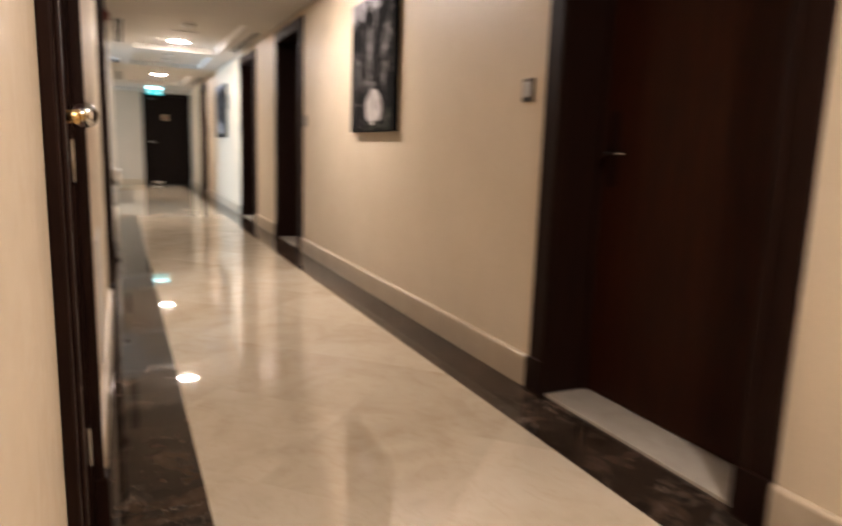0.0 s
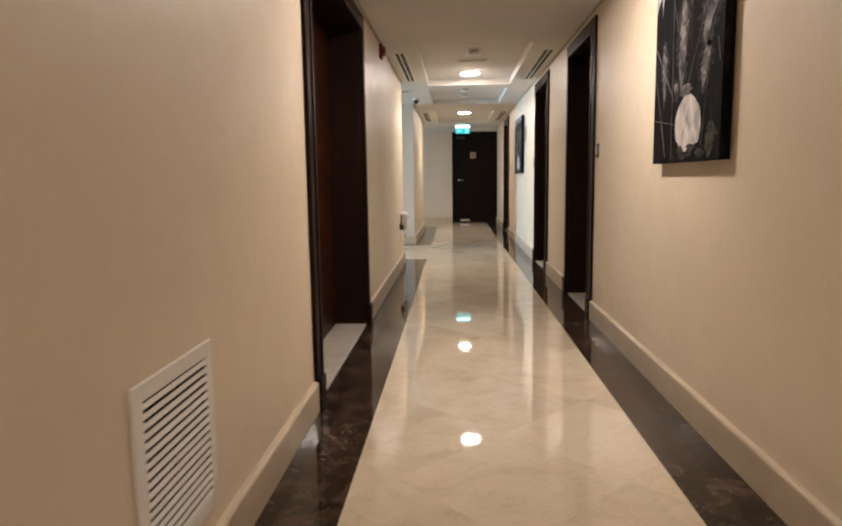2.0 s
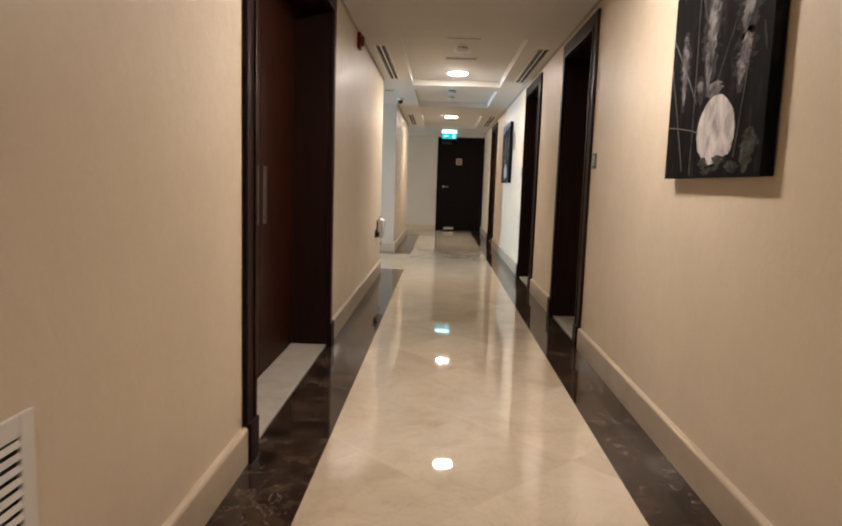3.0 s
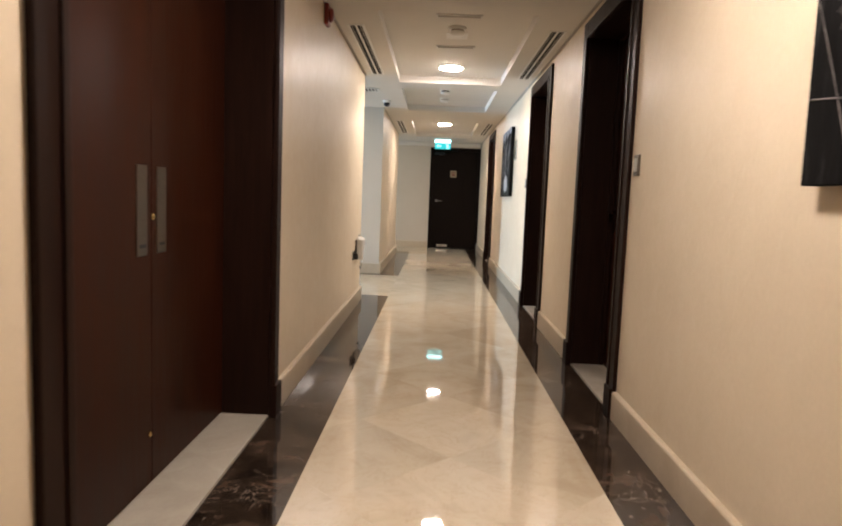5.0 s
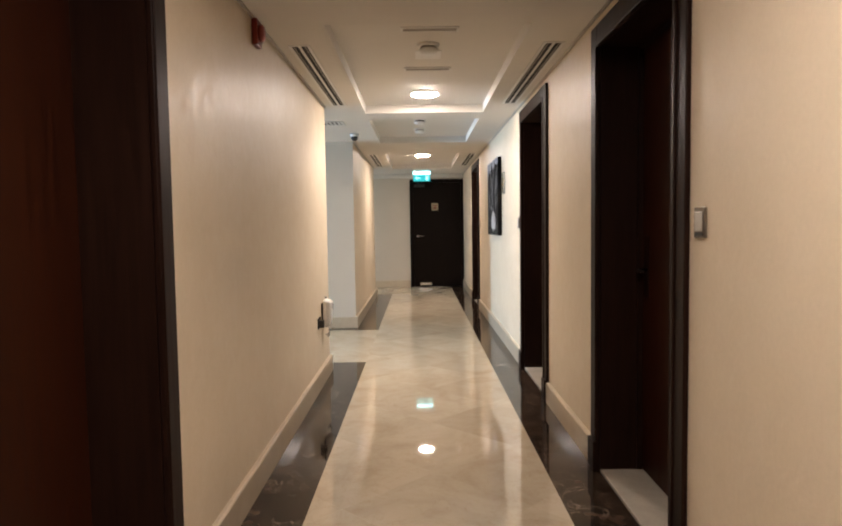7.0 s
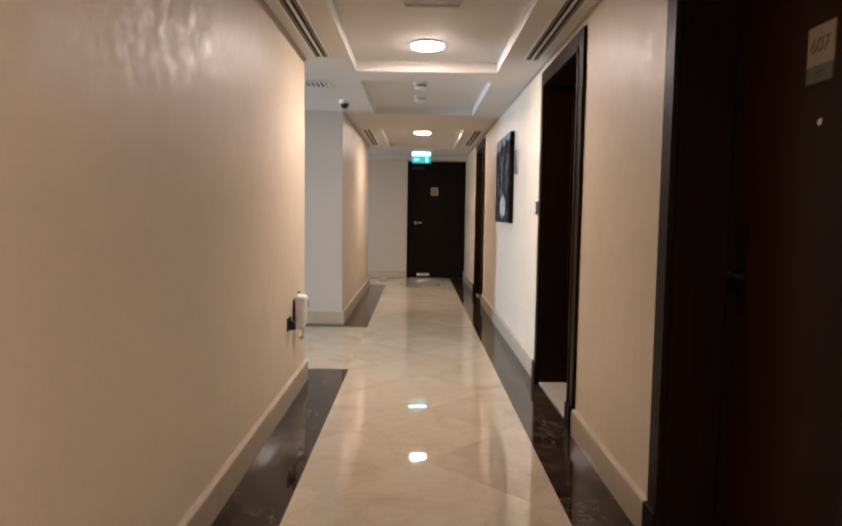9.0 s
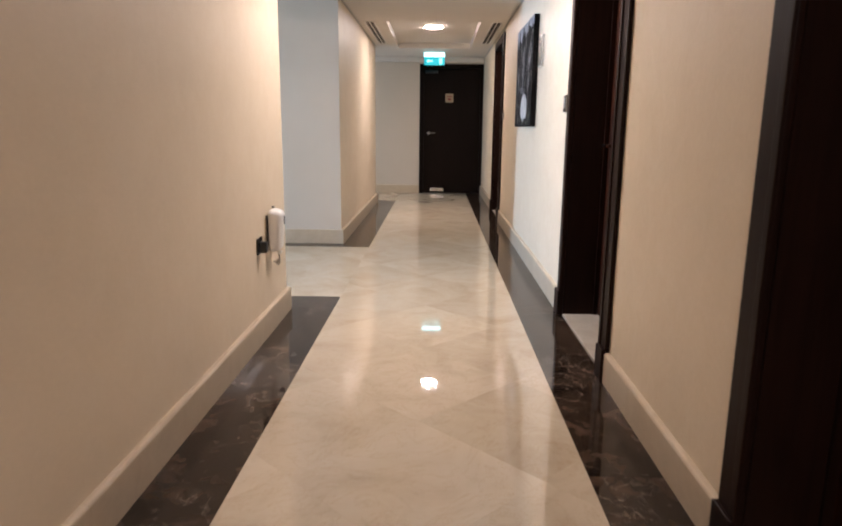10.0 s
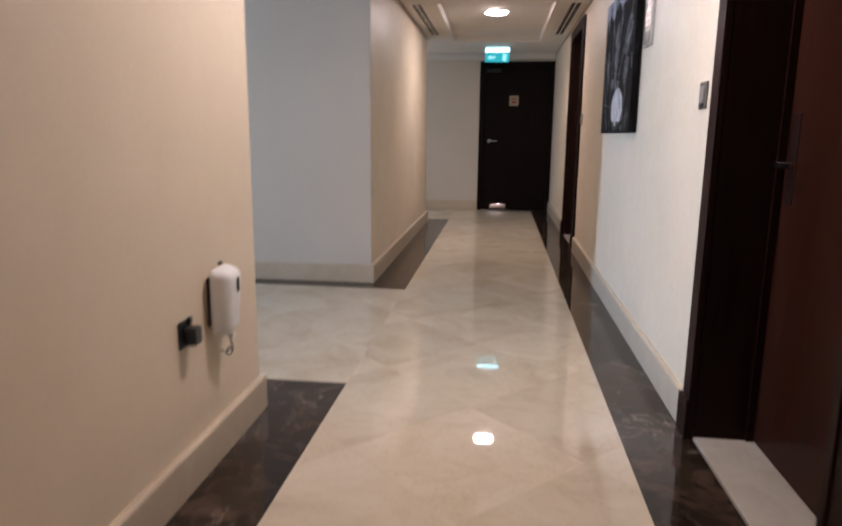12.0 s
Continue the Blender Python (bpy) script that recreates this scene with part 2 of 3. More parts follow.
def add_lathe(bm, profile, axis="z", segs=28, at=(0, 0, 0), mat=0):
    """Turns (radius, height) pairs round an axis; closes the ends."""
    rings = []
    for r, h in profile:
        ring = []
        for k in range(segs):
            a = 2 * math.pi * k / segs
            u, v = r * math.cos(a), r * math.sin(a)
            p = {"z": (u, v, h), "x": (h, u, v), "y": (u, h, v)}[axis]
            ring.append(bm.verts.new(Vector(p) + Vector(at)))
        rings.append(ring)
    for a, b in zip(rings, rings[1:]):
        for k in range(segs):
            f = bm.faces.new((a[k], a[(k + 1) % segs], b[(k + 1) % segs], b[k]))
            f.material_index = mat
    for ring in (rings[0], rings[-1]):
        bm.faces.new(ring).material_index = mat


def lathe(name, profile, mat, parent=None, axis="z", segs=28, loc=(0, 0, 0)):
    bm = bmesh.new()
    add_lathe(bm, profile, axis, segs)
    me = mesh_of(name, bm, mat, True)
    return put(name, me, parent, loc)


def tube(name, points, radius, mat, parent=None, loc=(0, 0, 0), res=3, smooth=True):
    """A round bar along points, turned into a mesh."""
    cu = bpy.data.curves.new(name, "CURVE")
    cu.dimensions, cu.bevel_depth, cu.bevel_resolution, cu.use_fill_caps = "3D", radius, res, True
    sp = cu.splines.new("NURBS" if smooth else "POLY")
    sp.points.add(len(points) - 1)
    for p, q in zip(sp.points, points):
        p.co = (*q, 1)
    if smooth:
        sp.use_endpoint_u, sp.order_u = True, min(4, len(points))
    tmp = bpy.data.objects.new(name, cu)
    me = bpy.data.meshes.new_from_object(tmp)
    bpy.data.objects.remove(tmp)
    me.materials.clear()
    me.materials.append(mat)
    return put(name, me, parent, loc)


def lettering(name, words, size, mat, parent, m):
    cu = bpy.data.curves.new(name, "FONT")
    cu.body, cu.size, cu.extrude, cu.align_x, cu.align_y = words, size, 0.0006, "CENTER", "CENTER"
    tmp = bpy.data.objects.new(name, cu)
    me = bpy.data.meshes.new_from_object(tmp)
    bpy.data.objects.remove(tmp)
    me.materials.clear()
    me.materials.append(mat)
    me.transform(m)
    return put(name, me, parent)


def empty(name, x, y, z, turn=0):
    e = new(name)
    e.matrix_basis = pose(x, y, z, 0, 0, turn)
    return e


# ---- walls ----
RIGHT_DOORS = [3.595, 8.785, 11.170, 16.38]
RIGHT_OUTER = DOOR_HALF + ARCH


def wall_with_doors(name, x0, x1, y0, y1, holes, mats, top=LOW + 0.2):
    rows, y = [], y0
    for a, b, h in holes:
        rows.append((x0, x1, y, a, -0.02, top))
        rows.append((x0, x1, a, b, h, top))
        y = b
    rows.append((x0, x1, y, y1, -0.02, top))
    return boxes(name, rows, mats)


GAP = DOOR_HALF + 0.03
wr = wall_with_doors("wall_east", WID, WID + 0.32, START, END, [(c - GAP, c + GAP, DOOR_TOP + 0.03) for c in RIGHT_DOORS], WALLPAPER)
tagged(wr, "beige embossed wallpaper wall with door openings", "wall", kind="structure")
LEFT0 = (2.97, 3.715)      # outer edges of the brown door
LEFT1 = (6.17, 8.10)      # outer edges of the double door
wl = wall_with_doors("wall_west", -0.32, WEST, START, SIDE0,
                     [(LEFT0[0] + 0.045, LEFT0[1] - 0.045, DOOR_TOP + 0.03), (LEFT1[0] + 0.06, LEFT1[1] - 0.06, DOOR_TOP + 0.03)], WALLPAPER)
tagged(wl, "beige embossed wallpaper wall with two door openings", "wall", kind="structure")
w2 = boxes("wall_west_2", [(-0.32, WEST, SIDE1 + 0.008, SIDE2, -0.02, LOW + 0.2)], WALLPAPER)
tagged(w2, "short beige wallpaper wall between side passages", "wall", kind="structure")
wn = boxes("wall_end", [(DEEP, 0.66, END, END + 0.25, -0.02, LOW + 0.2), (0.66, WID - 0.004, END, END + 0.25, 2.16, LOW + 0.2)], OFFWHITE)
tagged(wn, "off-white painted end wall round a dark door", "wall", kind="structure")
wb = boxes("wall_back", [(-0.32, WID + 0.32, START - 0.25, START, -0.02, LOW + 0.2)], WALLPAPER)
tagged(wb, "plain beige wall closing the corridor", "wall", kind="structure")
ws = boxes("wall_passage", [
    (DEEP1, -0.32, SIDE0 - 0.25, SIDE0, -0.02, LOW + 0.2),
    (DEEP1, WEST - 0.001, SIDE1, SIDE1 + 0.008, -0.02, LOW + 0.2), (DEEP1, -0.32, SIDE1 + 0.008, SIDE1 + 0.25, -0.02, LOW + 0.2),
    (DEEP, -0.32, SIDE2 - 0.25, SIDE2, -0.02, LOW + 0.2)], OFFWHITE)
tagged(ws, "off-white painted walls of the side passages", "wall", kind="structure")
# Passage ends out of view; the openings are assumed, to hold the area lamps.
rows = []
for a, b, m, h, e in ((SIDE0, SIDE1, 12.65, 0.5, DEEP1), (SIDE2, END, 18.55, 0.52, DEEP)):
    rows += [(e - 0.25, e, a - 0.25, m - h, -0.02, 2.5), (e - 0.25, e, m + h, b + 0.25, -0.02, 2.5),
             (e - 0.25, e, m - h, m + h, -0.02, 0.48), (e - 0.25, e, m - h, m + h, 2.22, 2.5)]
wp = boxes("wall_passage_end", rows, OFFWHITE)
tagged(wp, "off-white wall ending the side passages out of view, with assumed window openings", "wall", kind="structure")

# ---- ceiling with raised trays ----
TRAYS = [(-0.4, 2.36), (4.53, 7.22), (9.43, 12.08), (12.45, 14.25), (15.55, 18.05)]
TX0, TX1 = 0.315, 1.395
rows = [(WEST, TX0, START, END, LOW, LOW + 0.16), (TX1, WID, START, END, LOW, LOW + 0.16)]
y = START
for a, b in TRAYS:
    rows.append((TX0, TX1, y, a, LOW, LOW + 0.16))
    rows.append((TX0, TX1, a, b, HIGH, LOW + 0.16))
    y = b
rows.append((TX0, TX1, y, END, LOW, LOW + 0.16))
rows += [(DEEP1, WEST, SIDE0, SIDE1, LOW, LOW + 0.16), (DEEP, WEST, SIDE2, END, LOW, LOW + 0.16)]
tagged(boxes("ceiling", rows, CEILING), "white ceiling with shallow rectangular raised trays", "ceiling", kind="structure")
tagged(boxes("trim_cove", [(WEST, WEST + 0.012, START, SIDE0, LOW - 0.014, LOW - 0.001), (WID - 0.012, WID, START, END, LOW - 0.014, LOW - 0.001),
                           (WEST, WEST + 0.012, SIDE1, SIDE2, LOW - 0.014, LOW - 0.001)], GREYGRILLE), "thin shadow bead where wall meets ceiling", "trim", kind="structure")
tagged(boxes("trim_bulkhead", [(DEEP, WID - 0.013, END - 0.10, END, 2.225, LOW - 0.002)], CEILING, bevel=0.003), "white bulkhead strip over the end door", "trim", kind="structure")


# ---- doors ----
def door_frame(parent, y0, y1, top, depth, arch=ARCH, mat=FRAME):
    """Architrave and lining; the local x goes into the wall, y0 and y1 bound the clear opening."""
    a = arch
    bm = bmesh.new()
    for s0, s1 in ((y0 - a, y0), (y1, y1 + a)):
        add_box(bm, -0.020, 0.0, s0, s1, 0.0, top + a, bevel=0.004)
        inner = (s1 - 0.028, s1) if s1 == y0 else (s0, s0 + 0.028)
        add_box(bm, -0.027, -0.019, *inner, 0.0, top, bevel=0.003)
        add_box(bm, -0.036, 0.0, s0 - 0.002, s1 + 0.002, 0.0, 0.155, bevel=0.004)
    add_box(bm, -0.020, 0.0, y0 + 0.0005, y1 - 0.0005, top, top + a, bevel=0.004)
    add_box(bm, -0.027, -0.019, y0, y1, top, top + 0.028, bevel=0.003)
    put("frame", mesh_of("frame", bm, mat), parent)
    bm = bmesh.new()
    add_box(bm, 0.001, depth, y0 - 0.029, y0, 0.0, top)
    add_box(bm, 0.001, depth, y1, y1 + 0.029, 0.0, top)
    add_box(bm, 0.001, depth, y0 - 0.029, y1 + 0.029, top, top + 0.029)
    return put("lining", mesh_of("lining", bm, mat), parent)


def lever(parent, x, y, z, side, mat):
    """A lever handle on a back plate; side says which way along y the bar points."""
    bm = bmesh.new()
    add_lathe(bm, [(0.012, 0.0), (0.012, -0.045), (0.010, -0.050)], "x", 16, (x, y, z))
    h = put("handle", mesh_of("handle", bm, mat, True), parent)
    tube("lever", [(x - 0.044, y, z), (x - 0.052, y + side * 0.02, z), (x - 0.052, y + side * 0.07, z + 0.003), (x - 0.046, y + side * 0.115, z)], 0.0085, mat, parent)
    return h


def room_door(name, yc, number=False):
    """Hotel room door, set back in its lining."""
    d = empty(name, WID, yc, 0)
    door_frame(d, -DOOR_HALF, DOOR_HALF, DOOR_TOP, 0.275)
    boxes("leaf", [(0.212, 0.258, -DOOR_HALF + 0.002, DOOR_HALF - 0.002, 0.016, DOOR_TOP - 0.002)], LEAF, d, bevel=0.002)
    boxes("door_stop", [(0.185, 0.2115, -DOOR_HALF, -DOOR_HALF + 0.014, 0.012, DOOR_TOP), (0.185, 0.2115, DOOR_HALF - 0.014, DOOR_HALF, 0.012, DOOR_TOP),
                        (0.185, 0.2115, -DOOR_HALF + 0.014, DOOR_HALF - 0.014, DOOR_TOP - 0.014, DOOR_TOP)], FRAME, d)
    boxes("threshold", [(0.002, 0.29, -DOOR_HALF, DOOR_HALF, -0.018, 0.011)], SILL, d, bevel=0.003)
    boxes("lock_plate", [(0.2085, 0.2122, 0.390, 0.450, 0.90, 1.205)], FRAME, d, bevel=0.0015)
    lever(d, 0.2085, 0.42, 1.035, -1, CHROME)
    if number:
        boxes("number_plate", [(0.2065, 0.2122, -0.010, 0.108, 1.655, 1.764, 0), (0.2062, 0.2122, -0.010, 0.108, 1.607, 1.6545, 1)], [PLATE, PLATEGREY], d, bevel=0.0012)
        lettering("number", "607", 0.058, INK, d, pose(0.2062, 0.049, 1.708, 90, 0, -90))
        boxes("plate_bars", [(0.2056, 0.2068, 0.019, 0.079, 1.632, 1.637), (0.2056, 0.2068, 0.029, 0.069, 1.621, 1.625)], INK, d)
        lathe("peephole", [(0.011, 0.2125), (0.011, 0.2085), (0.006, 0.2065), (0.0055, 0.2085)], CHROME, d, "x", 16, (0, 0.036, 1.497))
    tagged(d, "dark mahogany room door, closed, deep-set in a dark frame", "door", "room doors", "structure")
    return d


room_door("door_1", RIGHT_DOORS[0])
room_door("door_2", RIGHT_DOORS[1], True)
room_door("door_3", RIGHT_DOORS[2])
room_door("door_4", RIGHT_DOORS[3])


def double_door():
    """Service cupboard with two leaves; built facing the corridor from the west wall."""
    yc = (LEFT1[0] + LEFT1[1]) / 2
    half = (LEFT1[1] - LEFT1[0]) / 2 - ARCH
    d = empty("door_5", WEST, yc, 0, 180)
    door_frame(d, -half, half, DOOR_TOP, 0.285)
    seam = -(7.215 - yc)
    for a, b in ((-half + 0.002, seam - 0.002), (seam + 0.002, half - 0.002)):
        boxes("leaf", [(0.225, 0.27, a, b, 0.016, DOOR_TOP - 0.002)], LEAF, d, bevel=0.003)
    boxes("threshold", [(0.002, 0.29, -half, half, -0.018, 0.011)], SILL, d, bevel=0.003)
    for o in (-0.078, 0.078):
        boxes("pull_plate", [(0.2205, 0.2252, seam + o - 0.038, seam + o + 0.038, 0.845, 1.152)], DARKSTEEL, d, bevel=0.0015)
        boxes("pull_mark", [(0.2196, 0.2208, seam + o - 0.022, seam + o + 0.022, 0.872, 0.884)], BLACK, d)
    lathe("keyhole", [(0.013, 0.2255), (0.013, 0.2215), (0.009, 0.2195), (0.004, 0.2195)], BRASS, d, "x", 16, (0, seam - 0.012, 0.975))
    lathe("floor_bolt", [(0.010, 0.2255), (0.010, 0.2205), (0.006, 0.2185)], BRASS, d, "x", 14, (0, seam + 0.02, 0.20))
    tagged(d, "dark mahogany double cupboard door with two steel pull plates", "door", kind="structure")


double_door()


def brown_door():
    """Flush brown door close to the wall's face, brass lever on a long plate, hinges on the far edge."""
    yc = (LEFT0[0] + LEFT0[1]) / 2
    a = 0.06
    half = (LEFT0[1] - LEFT0[0]) / 2 - a
    d = empty("door_6", WEST, yc, 0, 180)
    door_frame(d, -half, half, DOOR_TOP, 0.2, a)
    boxes("leaf", [(0.012, 0.056, -half + 0.003, half - 0.003, 0.014, DOOR_TOP - 0.003)], BROWN, d, bevel=0.003)
    boxes("groove", [(0.0105, 0.0125, -half + 0.02, half - 0.02, 1.222, 1.228), (0.0105, 0.0125, 0.14, 0.144, 0.02, DOOR_TOP - 0.02)], FRAME, d)
    boxes("threshold", [(0.002, 0.2, -half, half, -0.018, 0.010)], SILL, d, bevel=0.003)
    py = -(3.10 - yc)
    boxes("handle_plate", [(0.006, 0.0125, py - 0.02, py + 0.02, 0.905, 1.125)], BRASS, d, bevel=0.004, segs=3)
    lathe("plate_knob", [(0.019, 0.007), (0.019, 0.002), (0.012, -0.001)], CHROME, d, "x", 18, (0, py, 1.118))
    bm = bmesh.new()
    add_lathe(bm, [(0.012, 0.006), (0.011, -0.03), (0.012, -0.042)], "x", 16, (0, py, 1.055))
    put("spindle", mesh_of("spindle", bm, BRASS, True), d)
    tube("lever", [(-0.036, py, 1.055), (-0.045, py - 0.02, 1.057), (-0.045, py - 0.06, 1.060), (-0.045, py - 0.10, 1.062)], 0.009, BRASS, d)
    lathe("lever_knob", [(0.010, 0.0), (0.019, -0.008), (0.022, -0.02), (0.017, -0.033), (0.006, -0.038)], CHROME, d, "y", 20, (-0.045, py - 0.095, 1.062))
    lathe("lock_turn", [(0.013, 0.006), (0.013, -0.004), (0.007, -0.012)], CHROME, d, "x", 16, (0, py, 0.965))
    for z in (0.25, 0.97, 1.78):
        tube("hinge", [(0.004, -half + 0.002, z - 0.05), (0.004, -half + 0.002, z + 0.05)], 0.007, CHROME, d, smooth=False)
    tagged(d, "flush brown wooden door with brass lever handle, closed", "door", kind="structure")


brown_door()


def end_door():
    x0, x1 = 0.66, WID - 0.004
    d = empty("door_7", 0, END, 0)
    boxes("frame", [(0.605, x0 + 0.02, -0.022, 0.12, 0, 2.20), (x1 - 0.05, x1, -0.016, 0.12, 0, 2.20), (x0 + 0.02, x1 - 0.05, -0.022, 0.12, 2.13, 2.20)], BLACKWOOD, d, bevel=0.004)
    boxes("leaf", [(x0 + 0.022, x1 - 0.052, 0.012, 0.058, 0.008, 2.128)], BLACKWOOD, d, bevel=0.003)
    boxes("backing", [(x0 + 0.01, x1 - 0.04, 0.06, 0.24, 0, 2.155)], BLACKWOOD, d)
    boxes("sign_plate", [(1.05, 1.185, 0.005, 0.0125, 1.565, 1.712)], PLATE, d, bevel=0.002)
    boxes("sign_bars", [(1.075, 1.16, 0.0035, 0.0056, 1.655, 1.675), (1.085, 1.15, 0.0035, 0.0056, 1.60, 1.635)], RED, d)
    boxes("kick_plate", [(0.80, 1.04, 0.004, 0.0125, 0.03, 0.09)], CHROME, d, bevel=0.002)
    lathe("rose", [(0.026, 0.0125), (0.026, 0.004), (0.02, 0.0)], STEEL, d, "y", 18, (0.765, 0, 1.045))
    tube("lever", [(0.765, 0.004, 1.045), (0.765, -0.045, 1.045), (0.80, -0.05, 1.045), (0.885, -0.048, 1.045)], 0.0095, CHROME, d)
    boxes("closer", [(0.70, 0.92, -0.035, 0.0122, 2.045, 2.10)], BLACK, d, bevel=0.006)
    tagged(d, "black-brown fire door with lever and small sign, closed", "door", kind="structure")


end_door()


# ---- lamps ----
def downlight(y):
    d = empty("ceiling_lamp", 0.855, y, HIGH)
    lathe("rim", [(0.118, 0.0), (0.118, -0.010), (0.115, -0.013), (0.112, -0.013), (0.111, -0.006)], WHITE, d, segs=40)
    lathe("diffuser", [(0.1105, -0.005), (0.1105, -0.015), (0.098, -0.020), (0.0005, -0.022)], LAMP, d, segs=40)
    return tagged(d, "round flush white ceiling lamp, switched on", "ceiling lamp", "corridor ceiling lamps")


for y in (1.85, 6.72, 11.56, 16.38):
    downlight(y)


def exit_sign():
    d = empty("exit_sign", 0.855, 18.60, LOW)
    boxes("housing", [(-0.175, 0.175, -0.022, 0.03, -0.072, 0.0)], WHITE, d, bevel=0.004)
    boxes("panel", [(-0.165, 0.165, -0.006, 0.006, -0.195, -0.0725)], TEAL, d, bevel=0.002)
    boxes("door_symbol", [(0.075, 0.125, -0.0075, -0.0062, -0.178, -0.088)], EXITMARK, d)
    bm = bmesh.new()
    bm.faces.new([bm.verts.new((u, -0.0066, v)) for u, v in ((-0.13, -0.132), (-0.09, -0.098), (-0.09, -0.120), (-0.03, -0.120), (-0.03, -0.144), (-0.09, -0.144), (-0.09, -0.166))])
    put("arrow_symbol", mesh_of("arrow_symbol", bm, EXITMARK), d)
    boxes("lamp_strip", [(-0.16, 0.16, -0.0245, -0.0222, -0.066, -0.010)], EXITWHITE, d)
    tagged(d, "lit teal exit sign hung under the ceiling", "exit sign")


exit_sign()


# ---- ceiling fittings ----
def slot_diffuser(x, y0, y1):
    d = empty("slot_diffuser", x, (y0 + y1) / 2, LOW)
    h = (y1 - y0) / 2
    rows = [(-0.062, -0.044, -h, h, -0.006, 0.0), (0.044, 0.062, -h, h, -0.006, 0.0), (-0.044, 0.044, -h, -h + 0.016, -0.006, 0.0),
            (-0.044, 0.044, h - 0.016, h, -0.006, 0.0), (-0.008, 0.008, -h + 0.016, h - 0.016, -0.006, 0.0)]
    boxes("grille_frame", rows, WHITE, d, bevel=0.001)
    # Flat black strips paint the shade in the slots; no hollow behind.
    boxes("slots", [(-0.044, -0.008, -h + 0.016, h - 0.016, -0.0025, -0.0005), (0.008, 0.044, -h + 0.016, h - 0.016, -0.0025, -0.0005)], DARKGAP, d)
    boxes("blade", [(-0.034, -0.030, -h + 0.016, h - 0.016, -0.0055, -0.0026), (0.030, 0.034, -h + 0.016, h - 0.016, -0.0055, -0.0026)], GREYGRILLE, d)
    return tagged(d, "white linear slot air diffuser with dark slots", "air diffuser", "ceiling slot diffusers")


for y0, y1 in ((-0.1, 1.9), (4.95, 6.92), (9.78, 11.65), (15.55, 17.45)):
    slot_diffuser(0.12, y0, y1)
    slot_diffuser(WID - 0.12, y0, y1)


def smoke_detector(x, y, z, dark=False):
    d = empty("smoke_detector", x, y, z)
    lathe("base", [(0.055, 0.0), (0.055, -0.010), (0.050, -0.014)], WHITE, d)
    lathe("vent_ring", [(0.040, -0.0142), (0.040, -0.026)], BLACK if dark else GREYGRILLE, d)
    lathe("cap", [(0.047, -0.0262), (0.047, -0.034), (0.036, -0.046), (0.010, -0.050)], WHITE, d)
    d.scale = (1.25, 1.25, 1.25)
    return tagged(d, "round white smoke detector on the ceiling", "smoke detector", "smoke detectors")


smoke_detector(0.865, 10.08, HIGH)
smoke_detector(0.815, 12.90, HIGH, True)
smoke_detector(0.815, 13.55, HIGH)


def strip_grille(y):
    d = empty("strip_grille", 0.868, y, HIGH)
    boxes("frame", [(-0.165, 0.165, -0.04, -0.028, -0.008, 0), (-0.165, 0.165, 0.028, 0.04, -0.008, 0), (-0.165, -0.153, -0.028, 0.028, -0.008, 0), (0.153, 0.165, -0.028, 0.028, -0.008, 0)], WHITE, d, bevel=0.001)
    boxes("slats", [(-0.153, 0.153, -0.025 + 0.011 * k, -0.019 + 0.011 * k, -0.007, -0.001) for k in range(5)], GREYGRILLE, d)
    return tagged(d, "narrow pale ceiling vent grille", "vent grille", "strip grilles")


strip_grille(9.76)
strip_grille(10.70)
ac = tagged(boxes("access_cover", [(-0.085, 0.085, -0.10, 0.10, -0.006, 0)], WHITE, None, 0.002, (0.868, 10.32, HIGH)), "small square white ceiling access cover", "access cover")


def dome_camera():
    d = empty("dome_camera", 0.075, 13.42, LOW)
    lathe("base", [(0.052, 0.0), (0.052, -0.022), (0.046, -0.030)], WHITE, d)
    lathe("dome", [(0.041, -0.0302), (0.041, -0.045), (0.033, -0.064), (0.018, -0.076), (0.002, -0.079)], BLACK, d)
    tagged(d, "small white dome camera with black glass", "camera dome")


dome_camera()


def passage_grille():
    d = empty("passage_grille", -0.14, 12.62, LOW)
    boxes("frame", [(-0.19, 0.19, -0.13, -0.10, -0.008, 0), (-0.19, 0.19, 0.10, 0.13, -0.008, 0), (-0.19, -0.16, -0.10, 0.10, -0.008, 0), (0.16, 0.19, -0.10, 0.10, -0.008, 0)], WHITE, d, bevel=0.002)
    # A flat black sheet stands for the shaded depth over the louvres.
    boxes("gap_shade", [(-0.16, 0.16, -0.10, 0.10, -0.002, -0.0005)], DARKGAP, d)
    bm = bmesh.new()
    for k in range(8):
        x = -0.14 + 0.04 * k
        add_box(bm, x - 0.010, x + 0.010, -0.10, 0.10, -0.010, -0.004)
    put("louvre", mesh_of("louvre", bm, WHITE), d)
    tagged(d, "white louvred ceiling grille in the side passage", "vent grille")


passage_grille()


